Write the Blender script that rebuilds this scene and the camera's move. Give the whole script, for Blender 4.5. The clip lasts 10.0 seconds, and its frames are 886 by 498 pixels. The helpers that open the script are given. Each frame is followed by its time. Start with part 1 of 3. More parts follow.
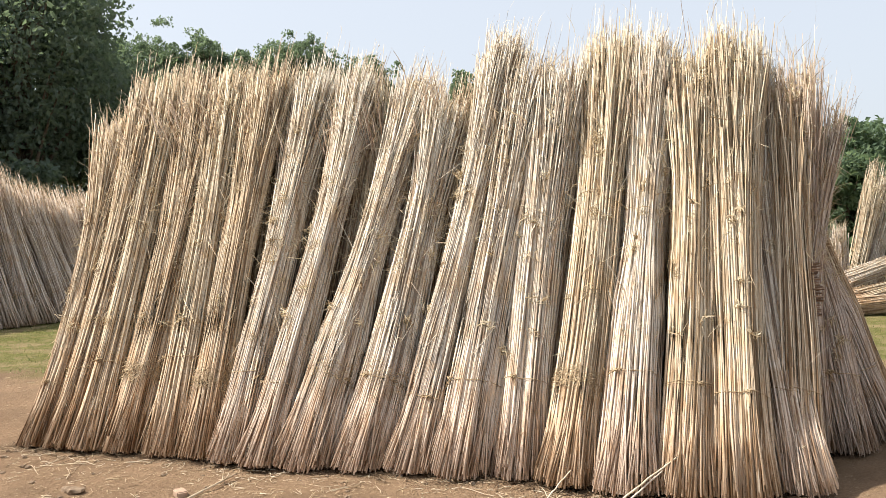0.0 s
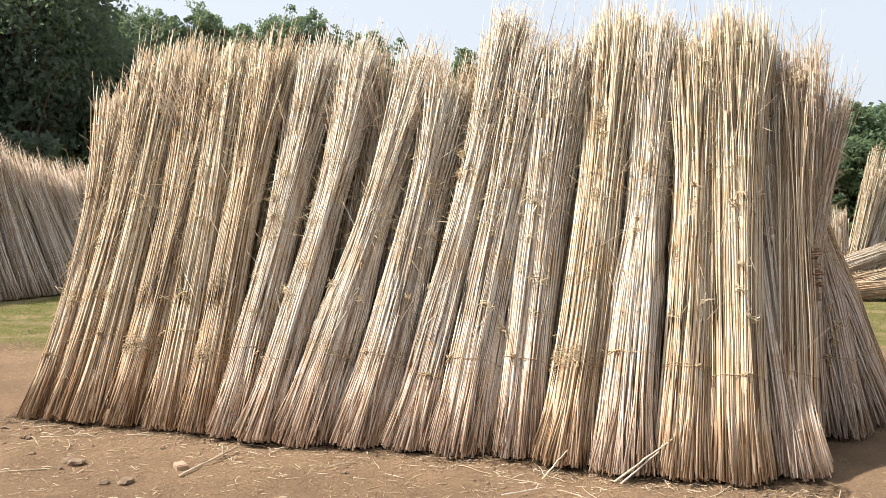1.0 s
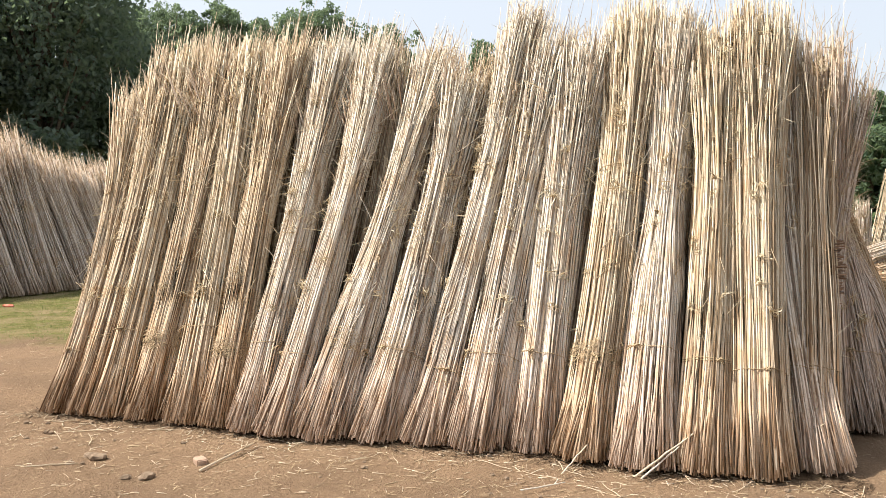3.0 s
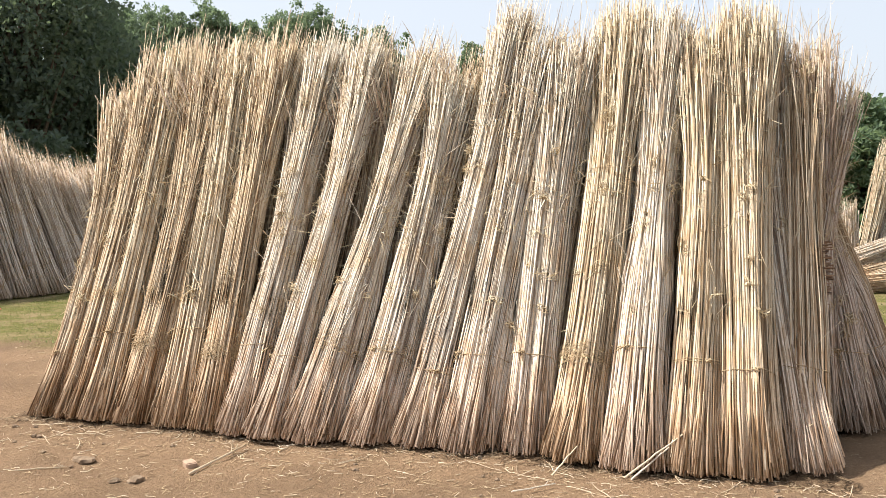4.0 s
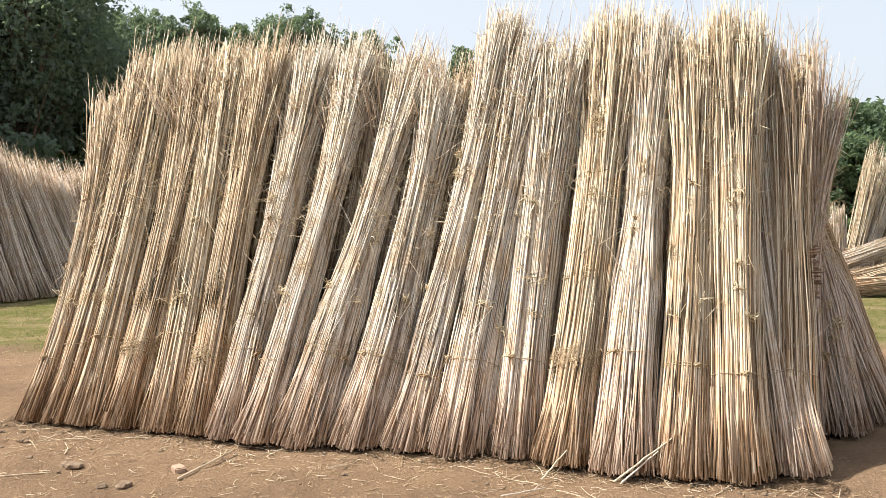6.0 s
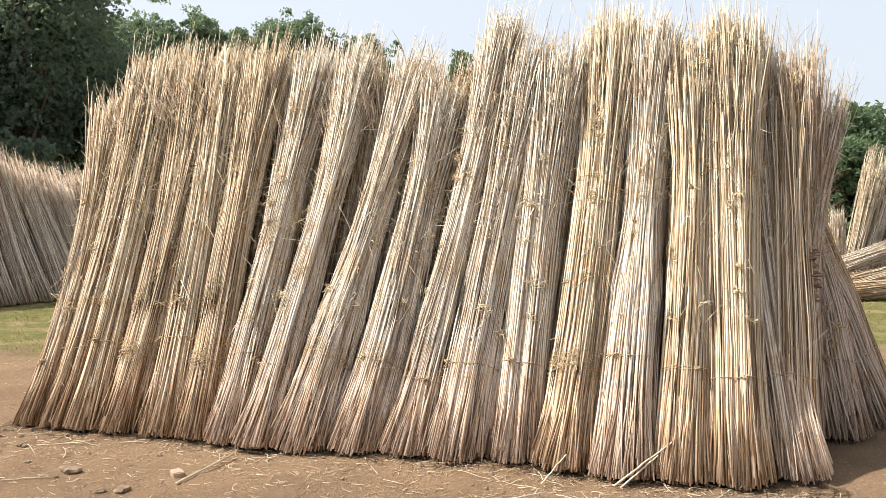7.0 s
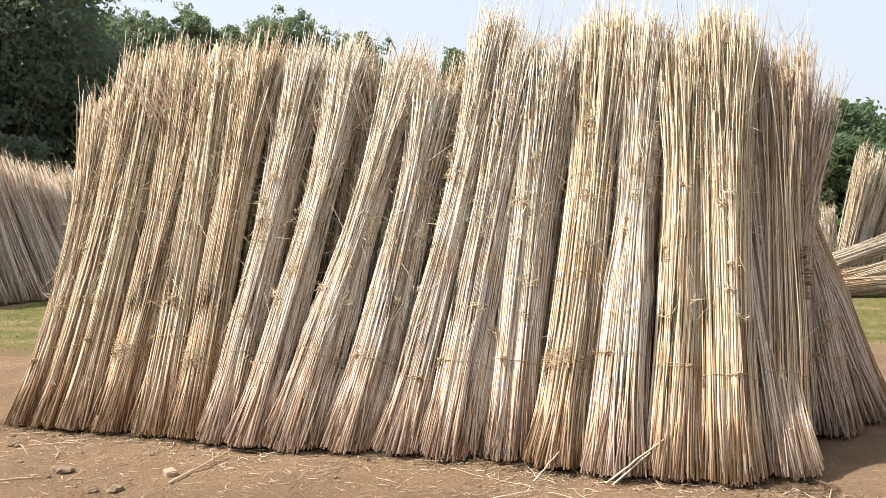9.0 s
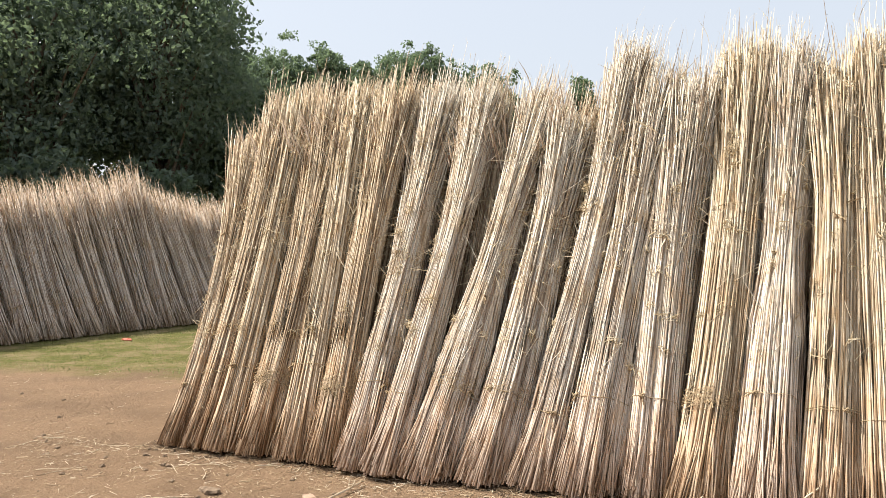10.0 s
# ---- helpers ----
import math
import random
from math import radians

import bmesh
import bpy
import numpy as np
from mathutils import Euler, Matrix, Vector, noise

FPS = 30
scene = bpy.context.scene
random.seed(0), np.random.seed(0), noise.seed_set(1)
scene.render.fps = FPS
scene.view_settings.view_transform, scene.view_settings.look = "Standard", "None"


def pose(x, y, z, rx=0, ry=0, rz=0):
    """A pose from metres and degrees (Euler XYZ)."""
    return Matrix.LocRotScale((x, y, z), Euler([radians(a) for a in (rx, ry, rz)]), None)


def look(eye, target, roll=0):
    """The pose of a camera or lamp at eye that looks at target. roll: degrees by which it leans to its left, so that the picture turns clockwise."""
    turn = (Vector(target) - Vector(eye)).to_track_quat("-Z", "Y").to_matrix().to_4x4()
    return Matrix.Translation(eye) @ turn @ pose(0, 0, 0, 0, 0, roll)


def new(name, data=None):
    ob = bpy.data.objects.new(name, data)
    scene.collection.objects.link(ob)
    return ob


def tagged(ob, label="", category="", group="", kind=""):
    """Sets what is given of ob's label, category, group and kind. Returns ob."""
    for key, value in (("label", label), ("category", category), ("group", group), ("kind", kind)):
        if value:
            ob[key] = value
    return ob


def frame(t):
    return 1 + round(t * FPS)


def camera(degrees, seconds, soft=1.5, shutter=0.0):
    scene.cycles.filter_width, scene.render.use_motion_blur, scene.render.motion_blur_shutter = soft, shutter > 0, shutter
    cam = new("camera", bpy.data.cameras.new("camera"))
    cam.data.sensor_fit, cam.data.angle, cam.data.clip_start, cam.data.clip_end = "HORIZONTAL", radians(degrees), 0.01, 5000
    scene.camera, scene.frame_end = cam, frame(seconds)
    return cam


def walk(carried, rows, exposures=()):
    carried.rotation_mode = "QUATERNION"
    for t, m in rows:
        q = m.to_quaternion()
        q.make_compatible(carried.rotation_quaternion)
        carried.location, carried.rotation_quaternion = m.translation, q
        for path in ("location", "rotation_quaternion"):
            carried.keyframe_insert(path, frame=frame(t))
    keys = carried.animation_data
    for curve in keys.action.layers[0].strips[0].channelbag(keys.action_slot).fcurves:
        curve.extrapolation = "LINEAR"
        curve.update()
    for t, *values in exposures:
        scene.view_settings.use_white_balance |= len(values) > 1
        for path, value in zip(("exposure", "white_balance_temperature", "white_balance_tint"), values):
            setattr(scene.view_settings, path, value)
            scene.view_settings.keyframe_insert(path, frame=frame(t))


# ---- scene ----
cam = camera(56.0, 10.0, soft=0.85)
# seconds, eye x y z, yaw, pitch, roll
PATH = [
    (0, 0.007, -0.013, 1.585, -0.07, -0.52, -0.56),
    (0.5, 0.001, -0.021, 1.59, -0.63, -1.47, 0.10),
    (1, -0.006, -0.02, 1.587, -0.11, -1.98, 0.36),
    (1.5, -0.007, -0.012, 1.591, 0.35, -2.37, 0.27),
    (2, -0.008, -0.004, 1.597, 1.43, -2.44, 0.13),
    (2.5, -0.003, 0.003, 1.6, 1.36, -2.51, 0.06),
    (4, -0.004, -0.001, 1.598, 0.44, -2.36, -0.08),
    (4.5, 0.001, 0.001, 1.603, 0.20, -2.10, -0.16),
    (5, 0.0, 0.0, 1.6, 0.00, -2.06, -0.00),
    (5.5, -0.0, -0.004, 1.6, -0.17, -2.18, -0.01),
    (7, 0.001, 0.005, 1.599, -0.25, -1.83, -0.04),
    (7.5, 0.003, 0.008, 1.601, -0.35, -1.90, -0.08),
    (8, 0.003, 0.001, 1.605, -0.53, -1.83, -0.19),
    (8.5, 0.007, 0.007, 1.604, -0.64, -1.93, -0.19),
    (9, 0.005, -0.003, 1.605, -0.73, -2.00, -0.18),
    (9.5, -0.008, -0.003, 1.606, 1.54, -1.45, -0.09),
    (10, -0.07, 0.009, 1.627, 7.81, 0.03, 0.03),
]
walk(cam, [(t, pose(x, y, z, 90 + pitch, 0, yaw) @ pose(0, 0, 0, 0, 0, roll)) for t, x, y, z, yaw, pitch, roll in PATH], [(0, 0.86), (1.5, 0.95), (9, 0.95), (10, 0.84)])

# ---- light ----
SUN_EL, SUN_TO = 53.0, Vector((-0.98, 0.05, 0)).normalized()
world = bpy.data.worlds.new("sky")
scene.world = world
world.use_nodes = True
wn = world.node_tree.nodes
sky = wn.new("ShaderNodeTexSky")
sky.sky_type, sky.sun_disc = "NISHITA", False
sky.sun_elevation, sky.sun_rotation = radians(SUN_EL), math.atan2(SUN_TO.x, SUN_TO.y)
sky.air_density, sky.dust_density, sky.ozone_density = 1.0, 5.0, 1.0
wn["Background"].inputs["Strength"].default_value = 0.115
haze = wn.new("ShaderNodeMix")
haze.data_type = "RGBA"
haze.inputs[0].default_value, haze.inputs[7].default_value = 0.7, (4.3, 4.56, 4.9, 1.0)
world.node_tree.links.new(sky.outputs[0], haze.inputs[6])
world.node_tree.links.new(haze.outputs[2], wn["Background"].inputs["Color"])
sun = new("sun", bpy.data.lights.new("sun", "SUN"))
sun.data.energy, sun.data.angle, sun.data.color = 4.55, radians(2.0), (1.0, 0.96, 0.895)
sun_way = Vector((SUN_TO.x * math.cos(radians(SUN_EL)), SUN_TO.y * math.cos(radians(SUN_EL)), math.sin(radians(SUN_EL))))
sun.matrix_world = look(sun_way * 50, (0, 0, 0))


# ---- materials ----
class Nodes:
    """A small helper that writes node trees briefly."""

    def __init__(self, name, roughness=0.7, specular=0.3):
        self.mat = bpy.data.materials.new(name)
        self.mat.use_nodes = True
        self.tree = self.mat.node_tree
        self.bsdf = self.tree.nodes["Principled BSDF"]
        self.bsdf.inputs["Roughness"].default_value = roughness
        self.bsdf.inputs["Specular IOR Level"].default_value = specular

    def link(self, a, b):
        self.tree.links.new(a, b)

    def put(self, socket, value):
        if isinstance(value, (int, float)):
            socket.default_value = value
        elif isinstance(value, tuple):
            socket.default_value = (*value, 1.0)[: len(socket.default_value)]
        else:
            self.link(value, socket)

    def noise(self, scale, detail=4.0, vector=None, roughness=0.6):
        n = self.tree.nodes.new("ShaderNodeTexNoise")
        n.inputs["Scale"].default_value, n.inputs["Detail"].default_value = scale, detail
        n.inputs["Roughness"].default_value = roughness
        if vector is not None:
            self.link(vector, n.inputs["Vector"])
        return n.outputs["Fac"]

    def ramp(self, fac, *stops):
        r = self.tree.nodes.new("ShaderNodeValToRGB")
        while len(r.color_ramp.elements) < len(stops):
            r.color_ramp.elements.new(0.5)
        for e, (at, colour) in zip(r.color_ramp.elements, stops):
            e.position, e.color = at, (*colour, 1.0)
        self.link(fac, r.inputs["Fac"])
        return r.outputs["Color"]

    def mix(self, fac, a, b, how="MIX"):
        m = self.tree.nodes.new("ShaderNodeMix")
        m.data_type, m.blend_type = "RGBA", how
        self.put(m.inputs[0], fac), self.put(m.inputs[6], a), self.put(m.inputs[7], b)
        return m.outputs[2]

    def math(self, how, a, b=0.0, c=0.0, clamp=False):
        m = self.tree.nodes.new("ShaderNodeMath")
        m.operation, m.use_clamp = how, clamp
        self.put(m.inputs[0], a), self.put(m.inputs[1], b), self.put(m.inputs[2], c)
        return m.outputs[0]

    def span(self, value, lo, hi, a=0.0, b=1.0):
        m = self.tree.nodes.new("ShaderNodeMapRange")
        self.put(m.inputs[0], value)
        for k, v in enumerate((lo, hi, a, b), 1):
            m.inputs[k].default_value = v
        return m.outputs[0]

    def island(self):
        return self.tree.nodes.new("ShaderNodeNewGeometry").outputs["Random Per Island"]

    def attribute(self, name):
        a = self.tree.nodes.new("ShaderNodeAttribute")
        a.attribute_name = name
        return a.outputs["Fac"]

    def coords(self, which="Object"):
        return self.tree.nodes.new("ShaderNodeTexCoord").outputs[which]

    def axis(self, vector, k):
        s = self.tree.nodes.new("ShaderNodeSeparateXYZ")
        self.link(vector, s.inputs[0])
        return s.outputs[k]

    def thing_random(self):
        return self.tree.nodes.new("ShaderNodeObjectInfo").outputs["Random"]

    def bump(self, height, strength=0.4, distance=0.01):
        b = self.tree.nodes.new("ShaderNodeBump")
        b.inputs["Strength"].default_value, b.inputs["Distance"].default_value = strength, distance
        self.link(height, b.inputs["Height"])
        self.link(b.outputs[0], self.bsdf.inputs["Normal"])

    def done(self, colour):
        self.put(self.bsdf.inputs["Base Color"], colour)
        return self.mat


def reed_material(name, dark, brown, tan, pale, foot, tip):
    """Dry reed: each stalk its own shade, ringed by nodes, pinkish at the cut end and browner where the leaf sheaths hang on."""
    k = Nodes(name, 0.62, 0.2)
    one, along, at = k.island(), k.attribute("along"), k.coords()
    colour = k.ramp(one, (0.06, dark), (0.24, brown), (0.50, tan), (0.85, pale), (1.0, tuple(min(1, 1.06 * c) for c in pale)))
    colour = k.mix(k.span(along, 1.0, 0.0, 0.0, 0.75), colour, k.mix(0.85, colour, foot, "MULTIPLY"))
    colour = k.mix(k.span(along, 1.2, 2.8, 0.0, 0.65), colour, k.mix(0.8, colour, tip, "MULTIPLY"))
    stretch = k.tree.nodes.new("ShaderNodeVectorMath")
    stretch.operation = "MULTIPLY"
    k.link(at, stretch.inputs[0])
    stretch.inputs[1].default_value = (22.0, 9.0, 0.9)
    streak = k.noise(1.0, 3.0, stretch.outputs[0])
    colour = k.mix(k.span(streak, 0.52, 0.68, 0.0, 0.7), colour, k.mix(1.0, colour, (0.74, 0.60, 0.45), "MULTIPLY"))
    ring = k.math("FRACT", k.math("MULTIPLY_ADD", along, 3.6, k.math("MULTIPLY", one, 17.0)))
    colour = k.mix(k.math("MULTIPLY", k.math("LESS_THAN", ring, 0.035), 0.32), colour, (0.16, 0.10, 0.05))
    sheath = k.span(k.noise(5.0, 3.0, at), 0.52, 0.66)
    colour = k.mix(k.math("MULTIPLY", sheath, 0.45), colour, k.mix(0.9, colour, (0.80, 0.62, 0.38), "MULTIPLY"))
    speck = k.span(k.noise(60.0, 2.0, at), 0.60, 0.72)
    colour = k.mix(k.math("MULTIPLY", speck, 0.4), colour, (0.20, 0.13, 0.07))
    k.bump(k.noise(140.0, 2.0, at), 0.25, 0.004)
    return k.done(colour)


REED_PALE = reed_material("reed_pale", (0.22, 0.165, 0.12), (0.50, 0.415, 0.325), (0.635, 0.555, 0.455), (0.695, 0.63, 0.53), (0.96, 0.75, 0.65), (0.98, 1.0, 0.95))
REED_GOLD = reed_material("reed_gold", (0.20, 0.14, 0.08), (0.46, 0.355, 0.24), (0.61, 0.505, 0.36), (0.68, 0.59, 0.445), (0.96, 0.75, 0.65), (0.98, 1.0, 0.97))
REED_BROWN = reed_material("reed_brown", (0.18, 0.12, 0.07), (0.38, 0.28, 0.185), (0.54, 0.43, 0.30), (0.64, 0.54, 0.405), (0.95, 0.75, 0.64), (1.0, 1.0, 0.94))
# much darker than the other reeds, for the rail and one seed stalk
REED_DARK = reed_material("reed_dark", (0.07, 0.045, 0.03), (0.14, 0.095, 0.06), (0.21, 0.15, 0.10), (0.31, 0.23, 0.16), (0.90, 0.74, 0.66), (1.0, 0.985, 0.92))
REED_GREY = reed_material("reed_grey", (0.26, 0.20, 0.16), (0.42, 0.345, 0.285), (0.55, 0.47, 0.40), (0.64, 0.56, 0.485), (0.95, 0.85, 0.78), (1.0, 0.90, 0.74))


def strip_material(name, dark, low, mid, pale):
    """Papery dry leaf: each strip its own shade, thin enough to let some light through."""
    k = Nodes(name, 0.8, 0.12)
    colour = k.ramp(k.island(), (0.0, dark), (0.25, low), (0.7, mid), (1.0, pale))
    colour = k.mix(k.math("MULTIPLY", k.noise(30.0, 2.0, k.coords()), 0.35), colour, low)
    thin = k.tree.nodes.new("ShaderNodeBsdfTranslucent")
    k.put(thin.inputs["Color"], colour)
    both = k.tree.nodes.new("ShaderNodeMixShader")
    both.inputs[0].default_value = 0.3
    k.link(k.bsdf.outputs[0], both.inputs[1])
    k.link(thin.outputs[0], both.inputs[2])
    k.link(both.outputs[0], k.tree.nodes["Material Output"].inputs["Surface"])
    return k.done(colour)


DRY_LEAF = strip_material("dry_leaf", (0.24, 0.165, 0.09), (0.48, 0.375, 0.23), (0.66, 0.56, 0.39), (0.78, 0.70, 0.53))
SHEATH = strip_material("stalk_sheath", (0.28, 0.20, 0.13), (0.44, 0.34, 0.235), (0.57, 0.46, 0.335), (0.68, 0.58, 0.44))
PLUME = strip_material("seed_plume", (0.34, 0.255, 0.17), (0.52, 0.42, 0.29), (0.66, 0.57, 0.42), (0.76, 0.69, 0.55))
# rotten straw, coloured darker to include the shadow under the bundles
HUMUS_SHADOW = strip_material("rotten_straw_shadow", (0.05, 0.032, 0.02), (0.10, 0.066, 0.04), (0.19, 0.13, 0.08), (0.36, 0.27, 0.17))
PLUME_TAWNY = strip_material("seed_plume_tawny", (0.30, 0.20, 0.12), (0.44, 0.32, 0.20), (0.56, 0.43, 0.28), (0.66, 0.54, 0.38))


def rope_material():
    k = Nodes("straw_rope", 0.8, 0.15)
    colour = k.ramp(k.noise(45.0, 3.0, k.coords()), (0.3, (0.22, 0.15, 0.085)), (0.6, (0.44, 0.33, 0.20)), (0.8, (0.58, 0.46, 0.30)))
    k.bump(k.noise(120.0, 2.0, k.coords()), 0.6, 0.004)
    return k.done(colour)


def ground_material():
    k = Nodes("soil_and_grass", 0.95, 0.1)
    at = k.coords()
    y = k.axis(at, 1)
    big, mid, fine = k.noise(0.8, 5.0, at), k.noise(5.0, 5.0, at), k.noise(55.0, 5.0, at, 0.7)
    soil = k.ramp(fine, (0.25, (0.135, 0.085, 0.052)), (0.5, (0.28, 0.188, 0.118)), (0.75, (0.405, 0.288, 0.187)))
    soil = k.mix(k.span(mid, 0.35, 0.7, 0.0, 0.6), soil, (0.335, 0.23, 0.148))
    soil = k.mix(k.span(big, 0.42, 0.60, 0.0, 0.6), soil, (0.19, 0.128, 0.082))
    soil = k.mix(1.0, soil, (0.86, 0.83, 0.79), "MULTIPLY")
    soil = k.mix(k.math("MULTIPLY", k.span(k.noise(26.0, 3.0, at), 0.62, 0.7), 0.6), soil, (0.40, 0.31, 0.20))
    grass = k.ramp(k.noise(9.0, 5.0, at, 0.7), (0.3, (0.13, 0.145, 0.04)), (0.52, (0.215, 0.225, 0.07)), (0.75, (0.37, 0.33, 0.15)))
    grass = k.mix(k.span(k.noise(1.3, 5.0, at, 0.7), 0.47, 0.62, 0.0, 0.9), grass, (0.42, 0.34, 0.20))
    grass = k.mix(1.0, grass, (0.60, 0.56, 0.50), "MULTIPLY")
    grass = k.mix(k.span(k.noise(3.2, 5.0, at, 0.7), 0.52, 0.64, 0.0, 0.6), grass, (0.20, 0.15, 0.085))
    where = k.math("ADD", y, k.math("MULTIPLY", k.math("SUBTRACT", k.noise(1.1, 4.0, at), 0.5), 2.6))
    green = k.span(where, 9.9, 10.9)
    height = k.math("ADD", k.math("MULTIPLY", mid, 1.4), k.math("ADD", fine, k.math("MULTIPLY", k.noise(18.0, 3.0, at), 0.8)))
    k.bump(height, 0.9, 0.035)
    return k.done(k.mix(green, soil, grass))


def leaf_material(name, a, b, c):
    k = Nodes(name, 0.75, 0.08)
    colour = k.ramp(k.island(), (0.0, a), (0.6, b), (1.0, c))
    colour = k.mix(k.span(k.noise(0.7, 2.0, k.coords()), 0.4, 0.65, 0.0, 0.5), colour, c)
    thin = k.tree.nodes.new("ShaderNodeBsdfTranslucent")
    k.put(thin.inputs["Color"], k.mix(0.6, colour, (0.22, 0.30, 0.12)))
    both = k.tree.nodes.new("ShaderNodeMixShader")
    both.inputs[0].default_value = 0.5
    k.link(k.bsdf.outputs[0], both.inputs[1])
    k.link(thin.outputs[0], both.inputs[2])
    k.link(both.outputs[0], k.tree.nodes["Material Output"].inputs["Surface"])
    return k.done(colour)


def bark_material():
    k = Nodes("bark", 0.9, 0.1)
    f = k.noise(14.0, 5.0, k.coords())
    k.bump(f, 0.8, 0.03)
    return k.done(k.ramp(f, (0.3, (0.06, 0.045, 0.03)), (0.7, (0.20, 0.16, 0.12))))


def clay_material(name, a, b):
    k = Nodes(name, 0.95, 0.1)
    f = k.noise(25.0, 5.0, k.coords())
    k.bump(f, 0.7, 0.01)
    return k.done(k.ramp(f, (0.3, a), (0.7, b)))


ROPE, GROUND, BARK = rope_material(), ground_material(), bark_material()
LEAF_DARK = leaf_material("leaf_dark", (0.095, 0.128, 0.115), (0.13, 0.168, 0.145), (0.16, 0.196, 0.155))
LEAF_GREEN = leaf_material("leaf_green", (0.075, 0.12, 0.08), (0.115, 0.165, 0.105), (0.155, 0.205, 0.125))
# paler, bluer green: the distance haze is put into this leaf colour
LEAF_HAZE_TINT = leaf_material("leaf_haze_tint", (0.13, 0.18, 0.14), (0.17, 0.22, 0.16), (0.21, 0.26, 0.17))
CLOD, BRICK_CLAY = clay_material("clod", (0.13, 0.09, 0.06), (0.30, 0.22, 0.15)), clay_material("worn_clay", (0.30, 0.20, 0.14), (0.46, 0.33, 0.24))
RED_SCRAP = clay_material("red_scrap", (0.50, 0.10, 0.06), (0.70, 0.28, 0.20))
GRASS = leaf_material("grass_blade", (0.12, 0.125, 0.045), (0.16, 0.16, 0.055), (0.27, 0.24, 0.11))


# ---- mesh tools ----
def mesh_from(name, verts, faces, along=None, smooth=True):
    """A mesh from arrays; faces is an (n, 3) or (n, 4) array."""
    me = bpy.data.meshes.new(name)
    sides = faces.shape[1]
    me.vertices.add(len(verts))
    me.vertices.foreach_set("co", np.ascontiguousarray(verts, np.float32).ravel())
    me.loops.add(faces.size)
    me.loops.foreach_set("vertex_index", np.ascontiguousarray(faces, np.int32).ravel())
    me.polygons.add(len(faces))
    me.polygons.foreach_set("loop_start", np.arange(0, faces.size, sides, dtype=np.int32))
    me.polygons.foreach_set("use_smooth", np.full(len(faces), smooth))
    me.update(calc_edges=True)
    me.validate()
    if along is not None:
        me.attributes.new("along", "FLOAT", "POINT").data.foreach_set("value", np.ascontiguousarray(along, np.float32).ravel())
    return me


def part(name, me, material, parent, label="", kind=""):
    ob = new(name, me)
    if not me.materials:
        me.materials.append(material)
    ob.parent = parent
    return tagged(ob, label=label, kind=kind)


def tubes(paths, radii, sides=4):
    """Tubes along many lines at once. paths: (n, k, 3); radii: (n, k). Gives verts and quads; open at the foot, closed to a point by the taper."""
    n, k, _ = paths.shape
    way = np.gradient(paths, axis=1)
    way /= np.linalg.norm(way, axis=2, keepdims=True) + 1e-9
    aside = np.where(np.abs(way[..., 2:3]) > 0.9, (1.0, 0.0, 0.0), (0.0, 0.0, 1.0))
    a = np.cross(way, aside)
    a /= np.linalg.norm(a, axis=2, keepdims=True) + 1e-9
    b = np.cross(way, a)
    turn = np.linspace(0, 2 * np.pi, sides, endpoint=False) + 0.4
    ring = a[:, :, None] * np.cos(turn)[:, None] + b[:, :, None] * np.sin(turn)[:, None]
    verts = (paths[:, :, None] + ring * radii[:, :, None, None]).reshape(-1, 3)
    i = np.arange(n)[:, None, None] * k * sides + np.arange(k - 1)[:, None] * sides
    s, t = np.arange(sides), (np.arange(sides) + 1) % sides
    quads = np.stack([i + s, i + t, i + sides + t, i + sides + s], -1).reshape(-1, 4)
    caps = []
    if sides == 4:
        first = np.arange(n)[:, None] * k * sides
        caps = [first + np.array([3, 2, 1, 0]), first + (k - 1) * sides + np.arange(4)]
    return verts, np.concatenate([quads, *caps])


def ribbons(paths, across, widths):
    """Flat strips along many lines. paths: (n, k, 3); across: (n, 3); widths: (n, k)."""
    n, k, _ = paths.shape
    off = across[:, None] * widths[..., None] * 0.5
    verts = np.stack([paths - off, paths + off], 2).reshape(-1, 3)
    i = np.arange(n)[:, None] * k * 2 + np.arange(k - 1) * 2
    return verts, np.stack([i, i + 1, i + 3, i + 2], -1).reshape(-1, 4)


def unit(v):
    v = np.asarray(v, float)
    return v / (np.linalg.norm(v, axis=-1, keepdims=True) + 1e-9)


# ---- ground ----
def build_ground():
    def steps(lo, hi, fine, reach):
        near = np.arange(lo, hi, fine)
        out = np.geomspace(fine, reach, 34).cumsum()
        return np.concatenate([lo - out[::-1], near, hi + out])

    xs, ys = steps(-5.0, 5.0, 0.06, 90.0), steps(2.0, 8.0, 0.06, 90.0)
    gx, gy = np.meshgrid(xs, ys)
    z = np.zeros_like(gx)
    near = (np.abs(gx) < 12) & (gy > -3) & (gy < 20)
    z[near] = [0.020 * noise.noise((x * 1.3, y * 1.3, 0)) + 0.012 * noise.noise((x * 5, y * 5, 3)) + 0.006 * noise.noise((x * 14, y * 14, 7)) - 0.008 for x, y in zip(gx[near], gy[near])]
    w = len(xs)
    i = (np.arange(len(ys) - 1)[:, None] * w + np.arange(w - 1)).ravel()
    ob = new("ground", mesh_from("ground", np.stack([gx, gy, z], -1).reshape(-1, 3), np.stack([i, i + 1, i + w + 1, i + w], -1)))
    ob.data.materials.append(GROUND)
    tagged(ob, "bare brown soil with straw litter, grass farther off", "ground", kind="structure")


build_ground()

# ---- reed bundles ----
rng = np.random.default_rng(7)
ROW_FOOT = np.array((-3.353, 6.504, 0.0))
ROW_ALONG, ROW_BACK = np.array((0.9593, -0.2823, 0.0)), np.array((0.2823, 0.9593, 0.0))
ROW_LEAN = radians(25)
ROW_UP = np.array((0, 0, math.cos(ROW_LEAN))) + ROW_BACK * math.sin(ROW_LEAN)
